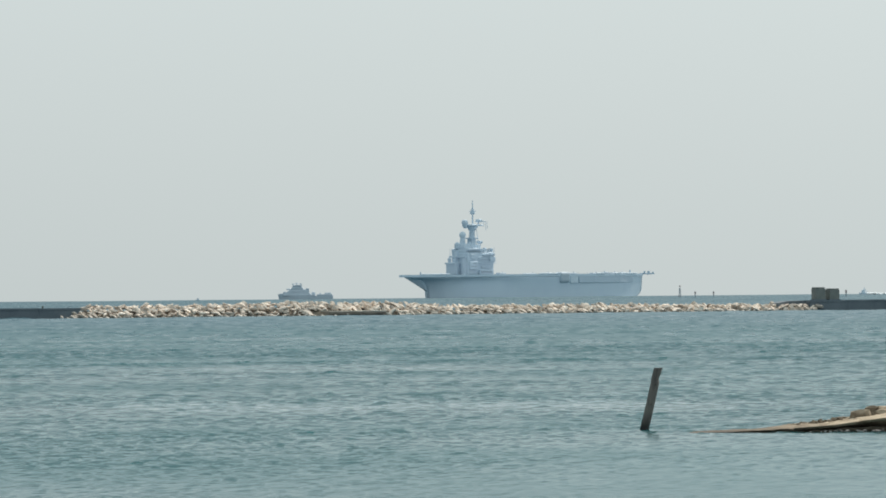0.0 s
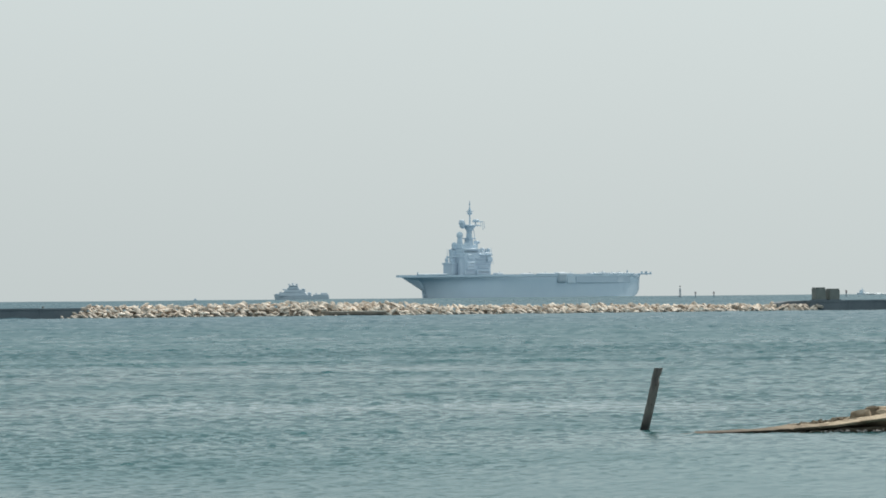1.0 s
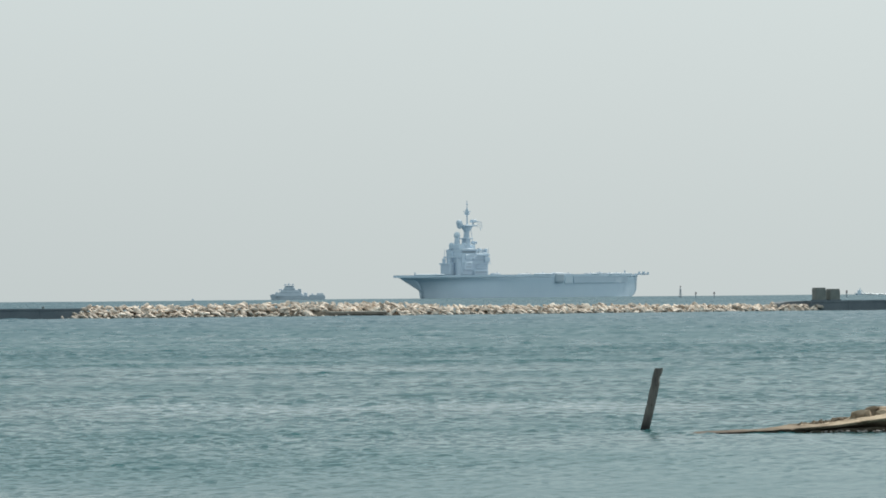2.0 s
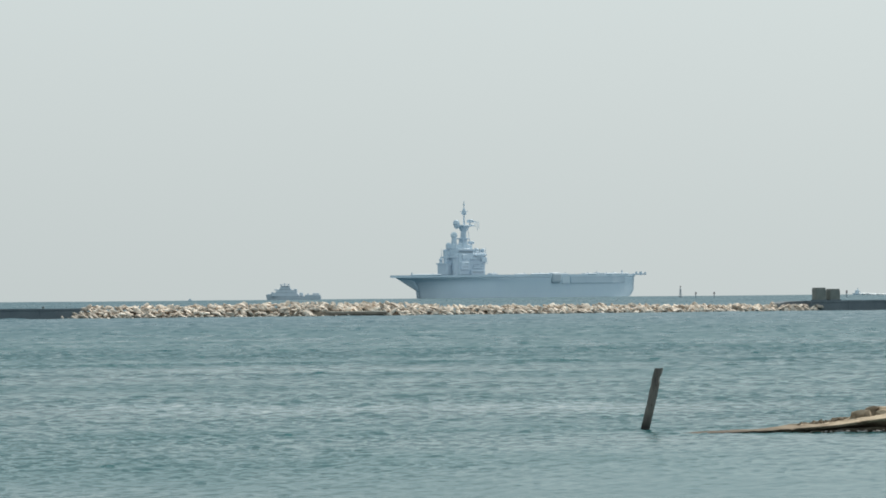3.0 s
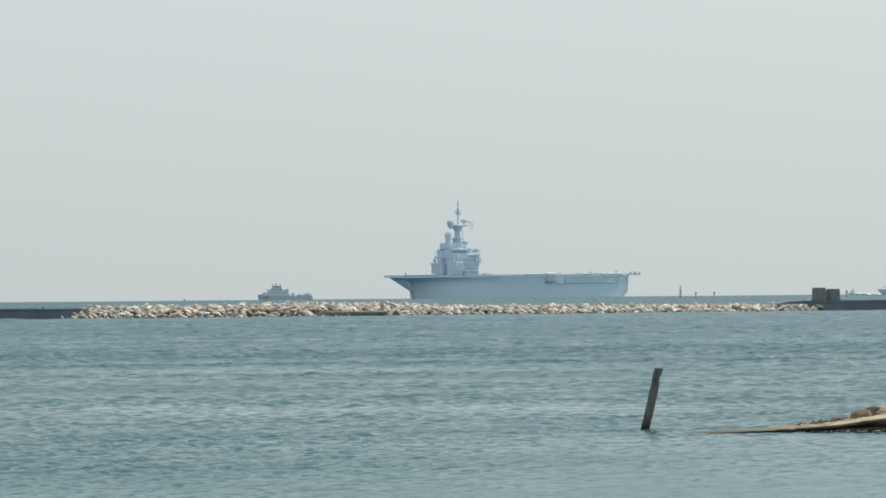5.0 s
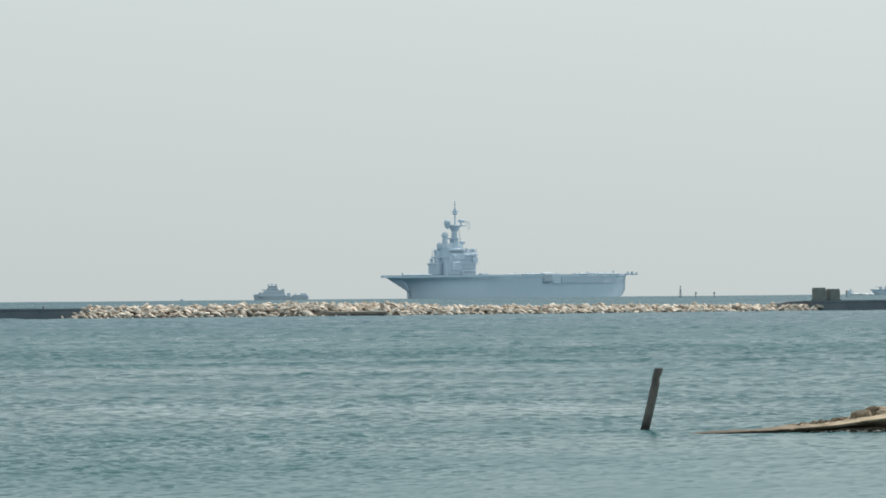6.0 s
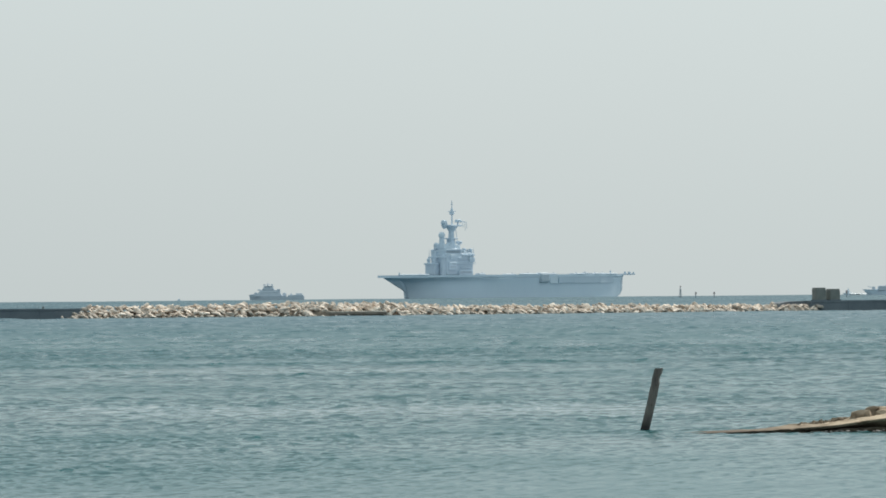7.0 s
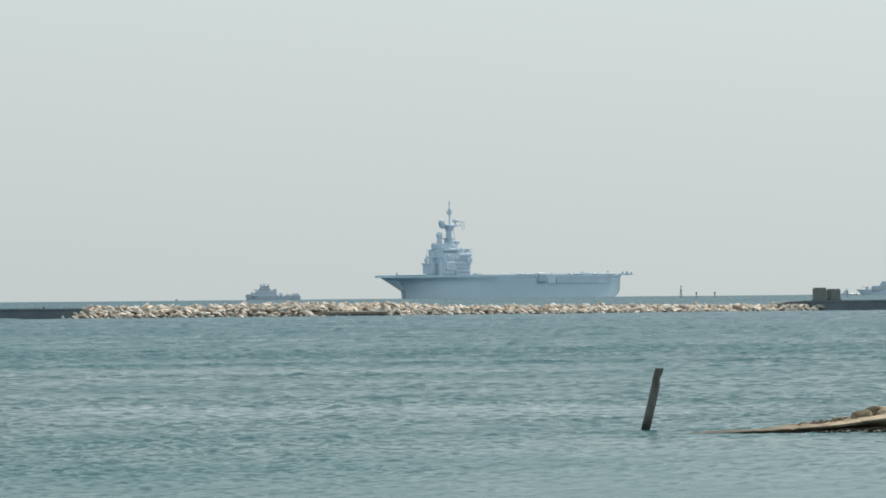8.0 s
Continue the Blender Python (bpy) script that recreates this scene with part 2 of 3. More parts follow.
# ---- the sea ----
def wave_sheet(name, ds, ncol, seed, lams, count, slope, drop, wings, label):
    """Sheet of wind waves as real relief; ds: distances of its rows, lams: shortest and longest wave, drop: its level."""
    rng = np.random.default_rng(seed)
    u = np.linspace(-1, 1, ncol)
    half = np.clip(ds, 88, None) * 0.0645 + 7.0
    X = half[:, None] * u[None, :]
    if wings:
        wing = np.stack([np.full(len(ds), -3200.0), -half - 60 - 0.2 * np.abs(ds)], 1)
        X = np.concatenate([wing, X, -wing[:, ::-1]], 1)
    Y = np.repeat(ds[:, None], X.shape[1], 1)
    Z = np.zeros_like(X)
    # gusts: calmer and rougher patches, long across the wind
    gust = np.zeros_like(X)
    for _ in range(22):
        lx, ly = rng.uniform(60, 400), 12.0 * (110 / 12.0) ** rng.uniform(0, 1)
        gust += np.sin(X / lx * 6.28 * rng.choice([-1, 1]) + Y / ly * 6.28 + rng.uniform(0, 6.28)) / 22 ** 0.5
    gust = np.clip(1.0 + 0.21 * gust, 0.4, 1.7) * np.interp(Y, WIND_AT, WIND)
    for x, y, lx, ly in SLICKS:                                  # thin smooth streaks
        gust *= 1 - 0.45 * np.exp(-((X - x) / lx) ** 2 - ((Y - y - 0.06 * (X - x)) / ly) ** 2)
    lee = 1 / (1 + np.exp(np.clip((Y - 149) / 2.0, -30, 30))) / (1 + np.exp(np.clip(-(X + 0.5) / 2.0, -30, 30)))
    gust *= 1 - 0.5 * lee                                        # sheltered shallows below the ramp
    # short steep wavelets by the shore, longer ones farther out
    for k in range(count):
        lam = lams[0] * (lams[1] / lams[0]) ** (k / (count - 1))
        ang = rng.normal(radians(-88), 0.25)
        kx, ky = math.cos(ang) / lam, math.sin(ang) / lam
        amp = slope * rng.uniform(0.6, 1.4) * lam / 6.28
        rel = lam / np.clip(ds, 88, 1100) / np.interp(ds, (110, 210), (0.72, 1.0))
        keep = np.clip((rel - 0.0009) / 0.0005, 0, 1) * np.clip((0.0032 - rel) / 0.0018, 0.02, 1) * min(1, 1.8 / lam) * np.interp(ds, (450, 800, 1000), (1.0, 0.9, 0.45))
        rows = np.nonzero(keep > 0)[0]
        x, y = X[rows], Y[rows]
        ph = 6.28318 * (kx * x + ky * y) + rng.uniform(0, 6.28)
        turn, size = rng.uniform(0, 6.28), 6.28318 / (lam * rng.uniform(4, 9))
        group = 0.5 + 0.5 * np.sin(size * (math.cos(turn) * x + math.sin(turn) * y) + rng.uniform(0, 6.28))
        # crests lean the way they run, towards the shore
        Z[rows] += (amp * keep[rows])[:, None] * np.sin(ph - 0.5 * np.sin(ph)) * gust[rows] * (0.10 + 2.7 * group ** 4)
    if wings:
        Z[:, :2] = Z[:, -2:] = 0
        Z[:3] = Z[-501:] = 0
        swell = 0.12 + 0.10 * np.sin(X[-501:-1] / 23 + Y[-501:-1] * 1.7) * np.sin(X[-501:-1] / 61 + Y[-501:-1] * 0.9)
        Z[-501:-1] = np.where(np.arange(500)[:, None] % 2, swell, -swell)
    else:
        Z[:2] = Z[-2:] = Z[:, :1] = Z[:, -1:] = -0.4
    Z += drop
    nr, nc = X.shape
    co = np.stack([X, Y, Z], -1).reshape(-1, 3).astype(np.float32)
    idx = np.arange(nr * nc).reshape(nr, nc)
    quads = np.stack([idx[:-1, :-1], idx[:-1, 1:], idx[1:, 1:], idx[1:, :-1]], -1).reshape(-1, 4).astype(np.int32)
    me = bpy.data.meshes.new(name)
    me.vertices.add(len(co))
    me.vertices.foreach_set("co", co.ravel())
    me.loops.add(quads.size)
    me.loops.foreach_set("vertex_index", quads.ravel())
    me.polygons.add(len(quads))
    me.polygons.foreach_set("loop_start", np.arange(0, quads.size, 4, dtype=np.int32))
    me.polygons.foreach_set("use_smooth", np.ones(len(quads), dtype=bool))
    me.update(calc_edges=True)
    me.materials.append(M_WATER)
    return tagged(new(name, me), label, "sea", kind="structure")


WAVE_SLOPE = 0.080
# strength of the wind with distance, and smooth streaks: x, y, length, width
WIND_AT = (88, 120, 165, 190, 205, 292, 304, 400, 700, 1050)
WIND = (1.2, 1.28, 1.2, 1.04, 0.78, 0.76, 1.0, 1.12, 1.25, 1.2)
SLICKS = ((-24, 468, 16, 9), (8, 520, 20, 9), (-10, 395, 14, 6), (22, 440, 18, 7), (-14, 318, 9, 4), (12, 345, 12, 5), (9, 262, 6, 3), (3, 150, 3, 1.2))
near = 88.0 * np.exp(np.arange(0, 1700) * 0.0009)                 # about 88 m to 406 m
near = np.concatenate([near, near[-1] * np.exp(np.arange(1, 700) * 0.0014)])   # and on to 1080 m
# past the breakwater only the steep fronts of the waves show: foot and crest by turns
open_sea = np.repeat(1095.0 * np.exp(np.arange(0, 250) * 0.006), 2)
open_sea[1::2] += 1.6
# the sea itself, and the longer faster waves that rise through its wavelets
water = wave_sheet("water", np.concatenate([(-1500, -300, 0, 50, 80.0), near, open_sea, (4960.0,)]), 300, 4, (0.1, 4.5), 170, WAVE_SLOPE, 0.0, True,
                   "rippled grey-green sea reaching to a hazy horizon")
crests = wave_sheet("water", 100.0 * np.exp(np.arange(0, 1700) * 0.0011), 280, 9, (0.12, 4.5), 110, WAVE_SLOPE, -0.012, False,
                    "low grey-green waves running towards the shore")


# ---- breakwater ----
# Foot line from (-58, 984) to (55.5, 1044); rocks pile up 1.5 to 2.1 m behind it.
def foot(x):
    return 984 + (x + 58) * 60 / 113.5


def breakwater():
    base = thing("breakwater", pose(0, 1014, 0), "low breakwater of pale limestone boulders piled in the sea", "breakwater", kind="structure")
    rnd = random.Random(11)
    bm = bmesh.new()
    rows = []
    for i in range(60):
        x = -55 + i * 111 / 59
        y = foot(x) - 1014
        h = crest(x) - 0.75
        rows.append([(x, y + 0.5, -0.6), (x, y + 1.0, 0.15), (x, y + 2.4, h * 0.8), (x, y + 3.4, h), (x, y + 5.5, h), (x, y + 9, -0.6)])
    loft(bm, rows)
    part("core", bm, M_RUBBLE, base, "rubble core coloured dark for shade between the boulders")
    shapes = []
    for k in range(12):
        b = boulder(k + 3, 15, rnd.uniform(0.55, 0.8), 3.2)
        me = bpy.data.meshes.new("rock")
        bmesh.ops.recalc_face_normals(b, faces=b.faces)
        b.to_mesh(me)
        b.free()
        me.materials.append(M_ROCK)
        shapes.append(me)
    rest = bmesh.new()
    x, count = -53.8, 0
    while x < 55.4:
        h = crest(x)
        for layer, (dy, z, s0, s1) in enumerate(((0.4, 0.10, 0.45, 0.9), (0.9, 0.28 * h, 0.5, 0.95), (1.6, 0.50 * h, 0.5, 1.0), (2.3, 0.70 * h, 0.5, 1.05), (2.9, 0.86 * h, 0.5, 1.05), (3.6, 0.92 * h, 0.5, 1.1))):
            s = rnd.uniform(s0, s1) * rnd.choice((0.75, 0.95, 1.0, 1.12))
            xx = x + rnd.uniform(-0.4, 0.4)
            if -18.2 < xx < -7.8 and layer < 2:
                if layer == 0:
                    if rnd.random() < 0.45:
                        continue
                    dy, z, s = -1.1, 0.02, 0.55 * s
                elif rnd.random() < 0.4:
                    continue
                else:
                    dy, z = 2.3, 0.52 * h
            if xx < -50.4:
                if layer > 2 or xx < -53.4 + 0.9 * layer:
                    continue
                dy, z = -0.75 + 0.35 * layer, 0.1 + 0.33 * layer
            if xx > 50.2:
                if layer > (3 if xx < 53 else 2):
                    continue
                dy, z, s = -0.9 + 0.35 * layer, 0.1 + 0.25 * layer, 1.1 * s
            lean = rnd.choice((1, 1, 1, -1))
            m = (pose(xx, foot(xx) - 1014 + dy + rnd.uniform(-0.25, 0.25), z + rnd.uniform(-0.15, 0.15) - 0.15 * s * (layer > 2),
                      rnd.uniform(-25, 25), lean * rnd.uniform(0, 45), rnd.uniform(-35, 35))
                 @ Matrix.Diagonal((s * rnd.uniform(1.0, 1.9), s, s * rnd.uniform(0.7, 1.0), 1)))
            me = shapes[rnd.randrange(12)]
            if -24 < xx < 9 and count < 300:
                ob = new("rock", me)
                ob.parent, ob.matrix_basis = base, m
                count += 1
            else:
                b = bmesh.new()
                b.from_mesh(me)
                b.transform(m)
                merge(rest, b)
        x += rnd.uniform(0.48, 0.78)
    tagged(part("boulder_pile", rest, M_ROCKS, base, "pale limestone boulders at the ends of the breakwater"), kind="stuff")
    # slab of an old quay among the rocks
    bm = made(block, -18.0, -8.1, foot(-13) - 1014 - 0.6, foot(-13) - 1014 + 2.0, 0.22, 0.55, 0.05)
    block(bm, -17.6, -8.6, foot(-13) - 1014 - 0.1, foot(-13) - 1014 + 1.8, -0.5, 0.36, 0.04)
    part("quay_slab", bm, M_QUAY, base, "dark concrete slab of an old quay")
    part("slab_top", made(block, -18.0, -8.1, foot(-13) - 1014 - 0.62, foot(-13) - 1014 + 2.0, 0.554, 0.72, 0.04), M_ROCK, base, "pale top layer of the slab")


def crest(x):
    """Height of the pile along its length."""
    return 0.97 * between(((-54, 1.8), (-35, 1.8), (-20, 2.15), (-8, 1.9), (0, 1.5), (13, 1.25), (26, 1.28), (34, 1.15), (42, 1.15), (50, 1.0), (56, 0.92)), x)


def sea_wall(name, x0, x1, z_top, label):
    """Concrete wall with a slightly battered face, coping and pour joints."""
    y0, y1 = foot(x0), foot(x1)
    turn = math.degrees(math.atan2(y1 - y0, x1 - x0))
    length = math.hypot(x1 - x0, y1 - y0)
    w = thing(name, pose(x0, y0, 0, 0, 0, turn), label, "sea wall", kind="structure")
    n = max(2, int(length / 6))
    for i in range(n):
        a, b = length * i / n, length * (i + 1) / n
        bm = bmesh.new()
        t = z_top + 0.03 * math.sin(i * 2.3)
        loft(bm, [[(xx, 0.0, -1), (xx, 0.12, t - 0.25), (xx, 0.02, t - 0.24), (xx, 0.06, t), (xx, 3.0, t), (xx, 3.2, -1)] for xx in (a + 0.015, b - 0.015)])
        part("wall_panel", bm, M_WALL, w)
    return w


breakwater()
sea_wall("wall_west", -96, -50.6, 1.50, "low dark concrete mole meeting the boulders")


bollard = thing("bollard", pose(-55.9, foot(-55.9) + 1.2, 1.5), "small grey mooring bollard on the dark mole", "bollard")
part("post", made(rod, (0, 0, 0), (0, 0, 0.2), 0.14, 0.12, 14), M_BUNKER, bollard)
part("cap", made(rod, (0, 0, 0.2), (0, 0, 0.29), 0.22, 0.18, 14), M_BUNKER, bollard)


def wall_east():
    w = sea_wall("wall_east", 54.3, 100, 1.52, "low dark concrete mole with two block huts on it")
    bm = bmesh.new()
    b = [(-4.6, 0.3, 1.15), (-3.0, 0.25, 1.42), (0.0, 0.2, 1.50)]
    rows = []
    for x, y, z in b:
        rows.append([(x, y + 1.2, -0.4), (x, y + 1.2, z), (x, y + 4, z), (x, y + 4, -0.4)])
    loft(bm, rows)
    part("sloping_end", bm, M_WALL, w, "sloping end of the mole behind the rocks")


wall_east()


def block_hut(x, w, d, h, label, lean=0):
    y = foot(x) + 0.35
    hut = thing("block_hut", pose(x, y, 1.52, 0, 0, 27.9), label, "hut", "block huts on the mole")
    bm = made(block, 0, w, 0, d, 0, h - 0.18, 0.07)
    part("body", bm, M_BUNKER, hut)
    part("roof_slab", made(block, 0.04, w - 0.05, 0.03, d - 0.04, h - 0.178, h, 0.07), M_BUNKER, hut)
    part("footing", made(block, -0.1, w + 0.1, -0.12, d + 0.1, -0.1, 0.14, 0.03), M_WALL, hut)


block_hut(55.15, 1.65, 1.35, 1.92, "square weathered concrete hut on the mole")
block_hut(57.3, 1.65, 1.4, 1.72, "lower weathered concrete hut beside a taller one")


# ---- sea marks ----
def beacon(x, y, h, label, big):
    b = thing("beacon", pose(x, y, 0), label, "beacon", "sea marks beyond the breakwater")
    if big:
        part("float", made(rod, (0, 0, -0.5), (0, 0, 0.9), 1.1, 0.9, 14), M_BUOY, b)
        bm = bmesh.new()
        for k in range(4):
            a = k * math.pi / 2
            rod(bm, (0.6 * math.cos(a), 0.6 * math.sin(a), 0.9), (0.28 * math.cos(a), 0.28 * math.sin(a), h - 1.9), 0.09)
        rod(bm, (0, 0, 0.9), (0, 0, h - 1.9), 0.26)
        part("tower", bm, M_BUOY, b)
        part("lantern", made(rod, (0, 0, h - 1.9), (0, 0, h - 1.3), 0.42, 0.3), M_BUOY, b)
        bm = made(dome, (0, 0, h - 0.35), 0.42)
        rod(bm, (0, 0, h - 1.3), (0, 0, h - 0.6), 0.07)
        part("topmark", bm, M_BUOYRED, b, "red round topmark, greyed for haze")
    else:
        part("pile", made(rod, (0, 0, -0.8), (0, 0, h * 0.62), 0.26, 0.24), M_BUOY, b)
        part("topmark", made(rod, (0, 0, h * 0.62), (0, 0, h), 0.42, 0.36), M_BUOYRED, b, "red can topmark, greyed for haze")


beacon(120.8, 3600, 6.1, "tall dark beacon buoy with a round topmark", True)
beacon(117.9, 3300, 2.9, "short dark pile beacon in the sea", False)
beacon(126.5, 3300, 2.9, "short dark pile beacon in the sea", False)
beacon(162.7, 2850, 3.0, "short dark pile beacon beyond the mole", False)


# ---- aircraft carrier ----
def carrier():
    """Bow along +x, port along +y, waterline at z = 0."""
    s = thing("aircraft_carrier", pose(45.8, 4750, 0, 0, 0, 235), "aircraft carrier with tall island under way, its grey paled for haze", "warship")
    levels = [(-1, 99.5, -117), (0, 100, -119), (2.0, 100.6, -125), (4.7, 101.2, -128.4), (8.5, 103.6, -128.6), (11.0, 106.5, -128.8), (12.6, 111.5, -129), (14.0, 124, -129.2)]
    port = ((-130, 18.5), (-90, 27.0), (-50, 32.4), (-20, 33.6), (8, 33.4), (38, 29.8), (64, 23.0), (90, 15.5), (112, 9), (131, 1.2))
    starboard = ((-130, 18.5), (-100, 19), (-60, 25.5), (0, 29.5), (40, 27), (66, 19), (84, 13.5), (112, 9), (131, 1.2))
    line = ((-130, 18.2), (-90, 26.2), (-50, 31.4), (-20, 32.4), (4, 32.2), (28, 29.6), (52, 24.6), (76, 16.4), (92, 7.6), (100, 0.4))
    bm = bmesh.new()
    rows = []
    for i in range(61):
        t = (i / 60) ** 1.25
        ring = []
        for sgn, plan in ((1, port), (-1, starboard)):
            side = []
            for z, stem, stern in levels:
                x = stem + (stern - stem) * t
                k = (max(z, 0) / 14) ** 2
                at = x + (100 - stem) * max(0, 1 - 3 * t)         # the waterline's form, carried up along the raked stem
                up = x + (129 - stem) * max(0, 1 - 3 * t)
                w = (1 - k) * between(line, at) + k * between(plan, up)
                side.append((x, sgn * w, z))
            ring += side if sgn > 0 else side[::-1]
        rows.append(ring)
    loft(bm, rows)
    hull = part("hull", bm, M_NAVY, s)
    for p in hull.data.polygons:
        p.use_smooth = len(p.vertices) == 4
    # flight deck with the angled landing strip to port
    plan = [(131, 1.2), (127, 4), (112, 9), (90, 15.8), (64, 23.2), (38, 30.1), (8, 33.8), (-20, 33.9), (-50, 32.8), (-90, 27.4), (-130, 18.8), (-130, -18.8), (-100, -19.3),
            (-60, -26), (0, -30), (50, -28), (66, -18), (84, -13), (112, -9), (127, -4), (131, -1.2)]
    bm = bmesh.new()
    lo, hi = [bm.verts.new((x, y, 14.0)) for x, y in plan], [bm.verts.new((x, y, 15.5)) for x, y in plan]
    for i in range(len(plan)):
        j = (i + 1) % len(plan)
        bm.faces.new((lo[i], lo[j], hi[j], hi[i]))
    bm.faces.new(hi)
    bm.faces.new(lo[::-1])
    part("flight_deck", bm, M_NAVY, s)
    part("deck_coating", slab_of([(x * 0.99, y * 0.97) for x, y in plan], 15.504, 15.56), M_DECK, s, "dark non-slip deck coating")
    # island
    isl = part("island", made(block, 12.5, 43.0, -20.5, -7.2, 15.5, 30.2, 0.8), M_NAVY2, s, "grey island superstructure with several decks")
    part("lower_deckhouse", made(block, 40, 48.5, -21.5, -13.5, 15.5, 23.8, 0.8), M_NAVY2, isl)
    part("aft_deckhouse", made(block, 12.2, 18, -20, -6.8, 22.4, 30.6, 0.9), M_NAVY2, isl)
    bm = made(block, 25, 42.6, -20.8, -8.3, 29.2, 32.2, 0.5)
    block(bm, 26, 41.6, -19.8, -9.2, 32.2, 33.4, 0.4, 0.92)
    part("bridge", bm, M_NAVY2, isl)
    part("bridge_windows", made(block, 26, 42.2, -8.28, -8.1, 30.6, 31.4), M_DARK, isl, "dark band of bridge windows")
    for z, x0, x1 in ((20.3, 16, 28), (23.0, 11, 33), (26.2, 13, 31), (28.6, 13, 26)):
        walkway = part("gallery", made(block, x0, x1, -7.15, -6.0, z, z + 0.35, 0.08), M_LIGHT, isl, "pale walkway along the island")
        bm = bmesh.new()
        for k in range(int((x1 - x0) / 2) + 1):
            rod(bm, (x0 + 0.2 + 2 * k, -6.1, z + 0.3), (x0 + 0.2 + 2 * k, -6.1, z + 1.4), 0.08, None, 6)
        rod(bm, (x0, -6.1, z + 1.4), (x1, -6.1, z + 1.4), 0.09, None, 6)
        part("railing", bm, M_LIGHT, walkway)
    for x, y, z, q in ((42.4, -19.5, 30.1, 1.2), (46.8, -19.5, 23.7, 1.4), (47.2, -15.2, 23.7, 0.9), (12.8, -8.8, 30.5, 1.2), (15.4, -12.0, 30.5, 1.3), (10.8, -18.5, 30.5, 1.0), (20.5, -9.4, 30.2, 0.9)):
        bm = made(rod, (x, y, z), (x, y, z + 1.3 * q), 0.8 * q, 0.7 * q)
        dome(bm, (x, y, z + 1.5 * q), 0.95 * q)
        part("antenna_dome", bm, M_NAVY2, isl)
    for x0, x1, y0, y1, z in ((41.8, 44.8, -21.4, -8.0, 27.0), (24.0, 43.2, -8.4, -7.2, 31.9), (43.0, 49.2, -21.8, -13.2, 22.6), (11.6, 14, -20.2, -6.4, 28.4)):
        part("balcony", made(block, x0, x1, y0, y1, z, z + 1.1, 0.15), M_NAVY2, isl)
    for x0, x1, y1, z0, z1 in ((15, 31, -5.4, 15.5, 18.9), (33, 42, -5.8, 19.0, 24.4), (12, 18, -5.9, 24.2, 27.6), (34, 40, -6.4, 26.0, 29.4)):
        part("side_annex", made(block, x0, x1, -8, y1, z0, z1, 0.5), M_NAVY2, isl)
    for k in range(9):
        part("vent_louvre", made(block, 17.2 + 1.5 * k, 18.1 + 1.5 * k, -5.42, -5.3, 16.6, 18.2), M_DARK, isl)
    for x, z in ((35.2, 20.6), (37.4, 20.6), (39.6, 20.6), (35.2, 22.6), (37.4, 22.6)):
        part("scuttle", made(block, x, x + 0.9, -5.82, -5.7, z, z + 0.8), M_DARK, isl)
    # white paint puts the sunlit look into the stack's colour
    part("exhaust_stack", made(block, 20.5, 24.5, -16.5, -11.8, 31.0, 36.0, 0.5, 0.8), M_LIGHT, isl, "exhaust stack in white paint that imitates sunlight")
    for x, y, q, z in ((42.6, -17.2, 2.4, 31.6), (42.4, -10.6, 2.3, 29.6), (14.0, -9.0, 2.2, 28.6)):
        part("rounded_bay", made(rod, (x, y, 15.5 if x > 20 else 20.5), (x, y, z), q, q * 0.92, 18), M_NAVY2, isl)
    # mast tower and radars
    bm = made(block, 25.2, 30.6, -16.6, -12.4, 33.0, 40.0, 0.4, 0.9)
    rod(bm, (27.6, -14.5, 39.5), (27.2, -14.5, 45.0), 2.1, 1.8, 14)
    rod(bm, (27.2, -14.5, 44.6), (27.0, -14.5, 48.6), 1.8, 4.4, 14)
    mast = part("mast_tower", bm, M_NAVY2, isl)
    part("radar_platform", made(block, 20.0, 33.0, -18.6, -10.4, 48.2, 49.2, 0.4), M_NAVY2, mast)
    part("lower_platform", made(block, 24.0, 31.6, -17.8, -11.4, 39.6, 40.4, 0.2), M_NAVY2, mast)
    bm = made(dome, (33.0, -16.0, 49.2), 2.2, 1.15)
    block(bm, 31.4, 36.0, -17.6, -14.2, 49.6, 52.4, 0.7, 0.7)
    rod(bm, (33.0, -16.0, 46.6), (33.0, -16.0, 48.4), 0.8, 1.6)
    part("search_radar", bm, M_NAVY2, mast)
    bm = made(rod, (26.9, -14.2, 49.0), (26.9, -14.2, 65.4), 0.6, 0.2)
    rod(bm, (26.9, -14.2, 56.6), (26.9, -14.2, 60.6), 1.9, 0.4)
    rod(bm, (26.9, -14.2, 55.8), (26.9, -14.2, 56.6), 0.7, 1.9)
    rod(bm, (26.9, -17.2, 58.2), (26.9, -11.2, 58.2), 0.2)
    rod(bm, (26.9, -14.2, 62.6), (26.9, -14.2, 63.4), 0.6, 0.5)
    part("pole_mast", bm, M_NAVY2, mast)
    bm = made(rod, (22.4, -12.6, 49.0), (22.4, -12.6, 52.6), 0.5)
    block(bm, 20.0, 24.4, -14.2, -10.6, 50.8, 52.8, 0.5, 0.8)
    rod(bm, (21.4, -10.6, 51.6), (19.4, -8.6, 51.0), 0.3)
    for x, y, z in ((19.4, -8.6, 45.4), (18.6, -7.9, 46.6), (20.4, -9.6, 47.6)):
        rod(bm, (x + 0.3, y - 0.2, 51.2), (x, y, z), 0.16)
    part("yardarm", bm, M_NAVY2, mast)
    part("lattice_stay", made(rod, (22.6, -12.4, 36.0), (24.4, -13.4, 48.4), 0.22, 0.18), M_NAVY2, mast)
    part("satellite_dome", made(dome, (37.0, -15.5, 42.2), 2.3), M_LIGHT, isl, "white satellite dome")
    part("dome_pedestal", made(rod, (37.0, -15.5, 33.2), (37.0, -15.5, 40.6), 2.4, 1.5), M_NAVY2, isl)
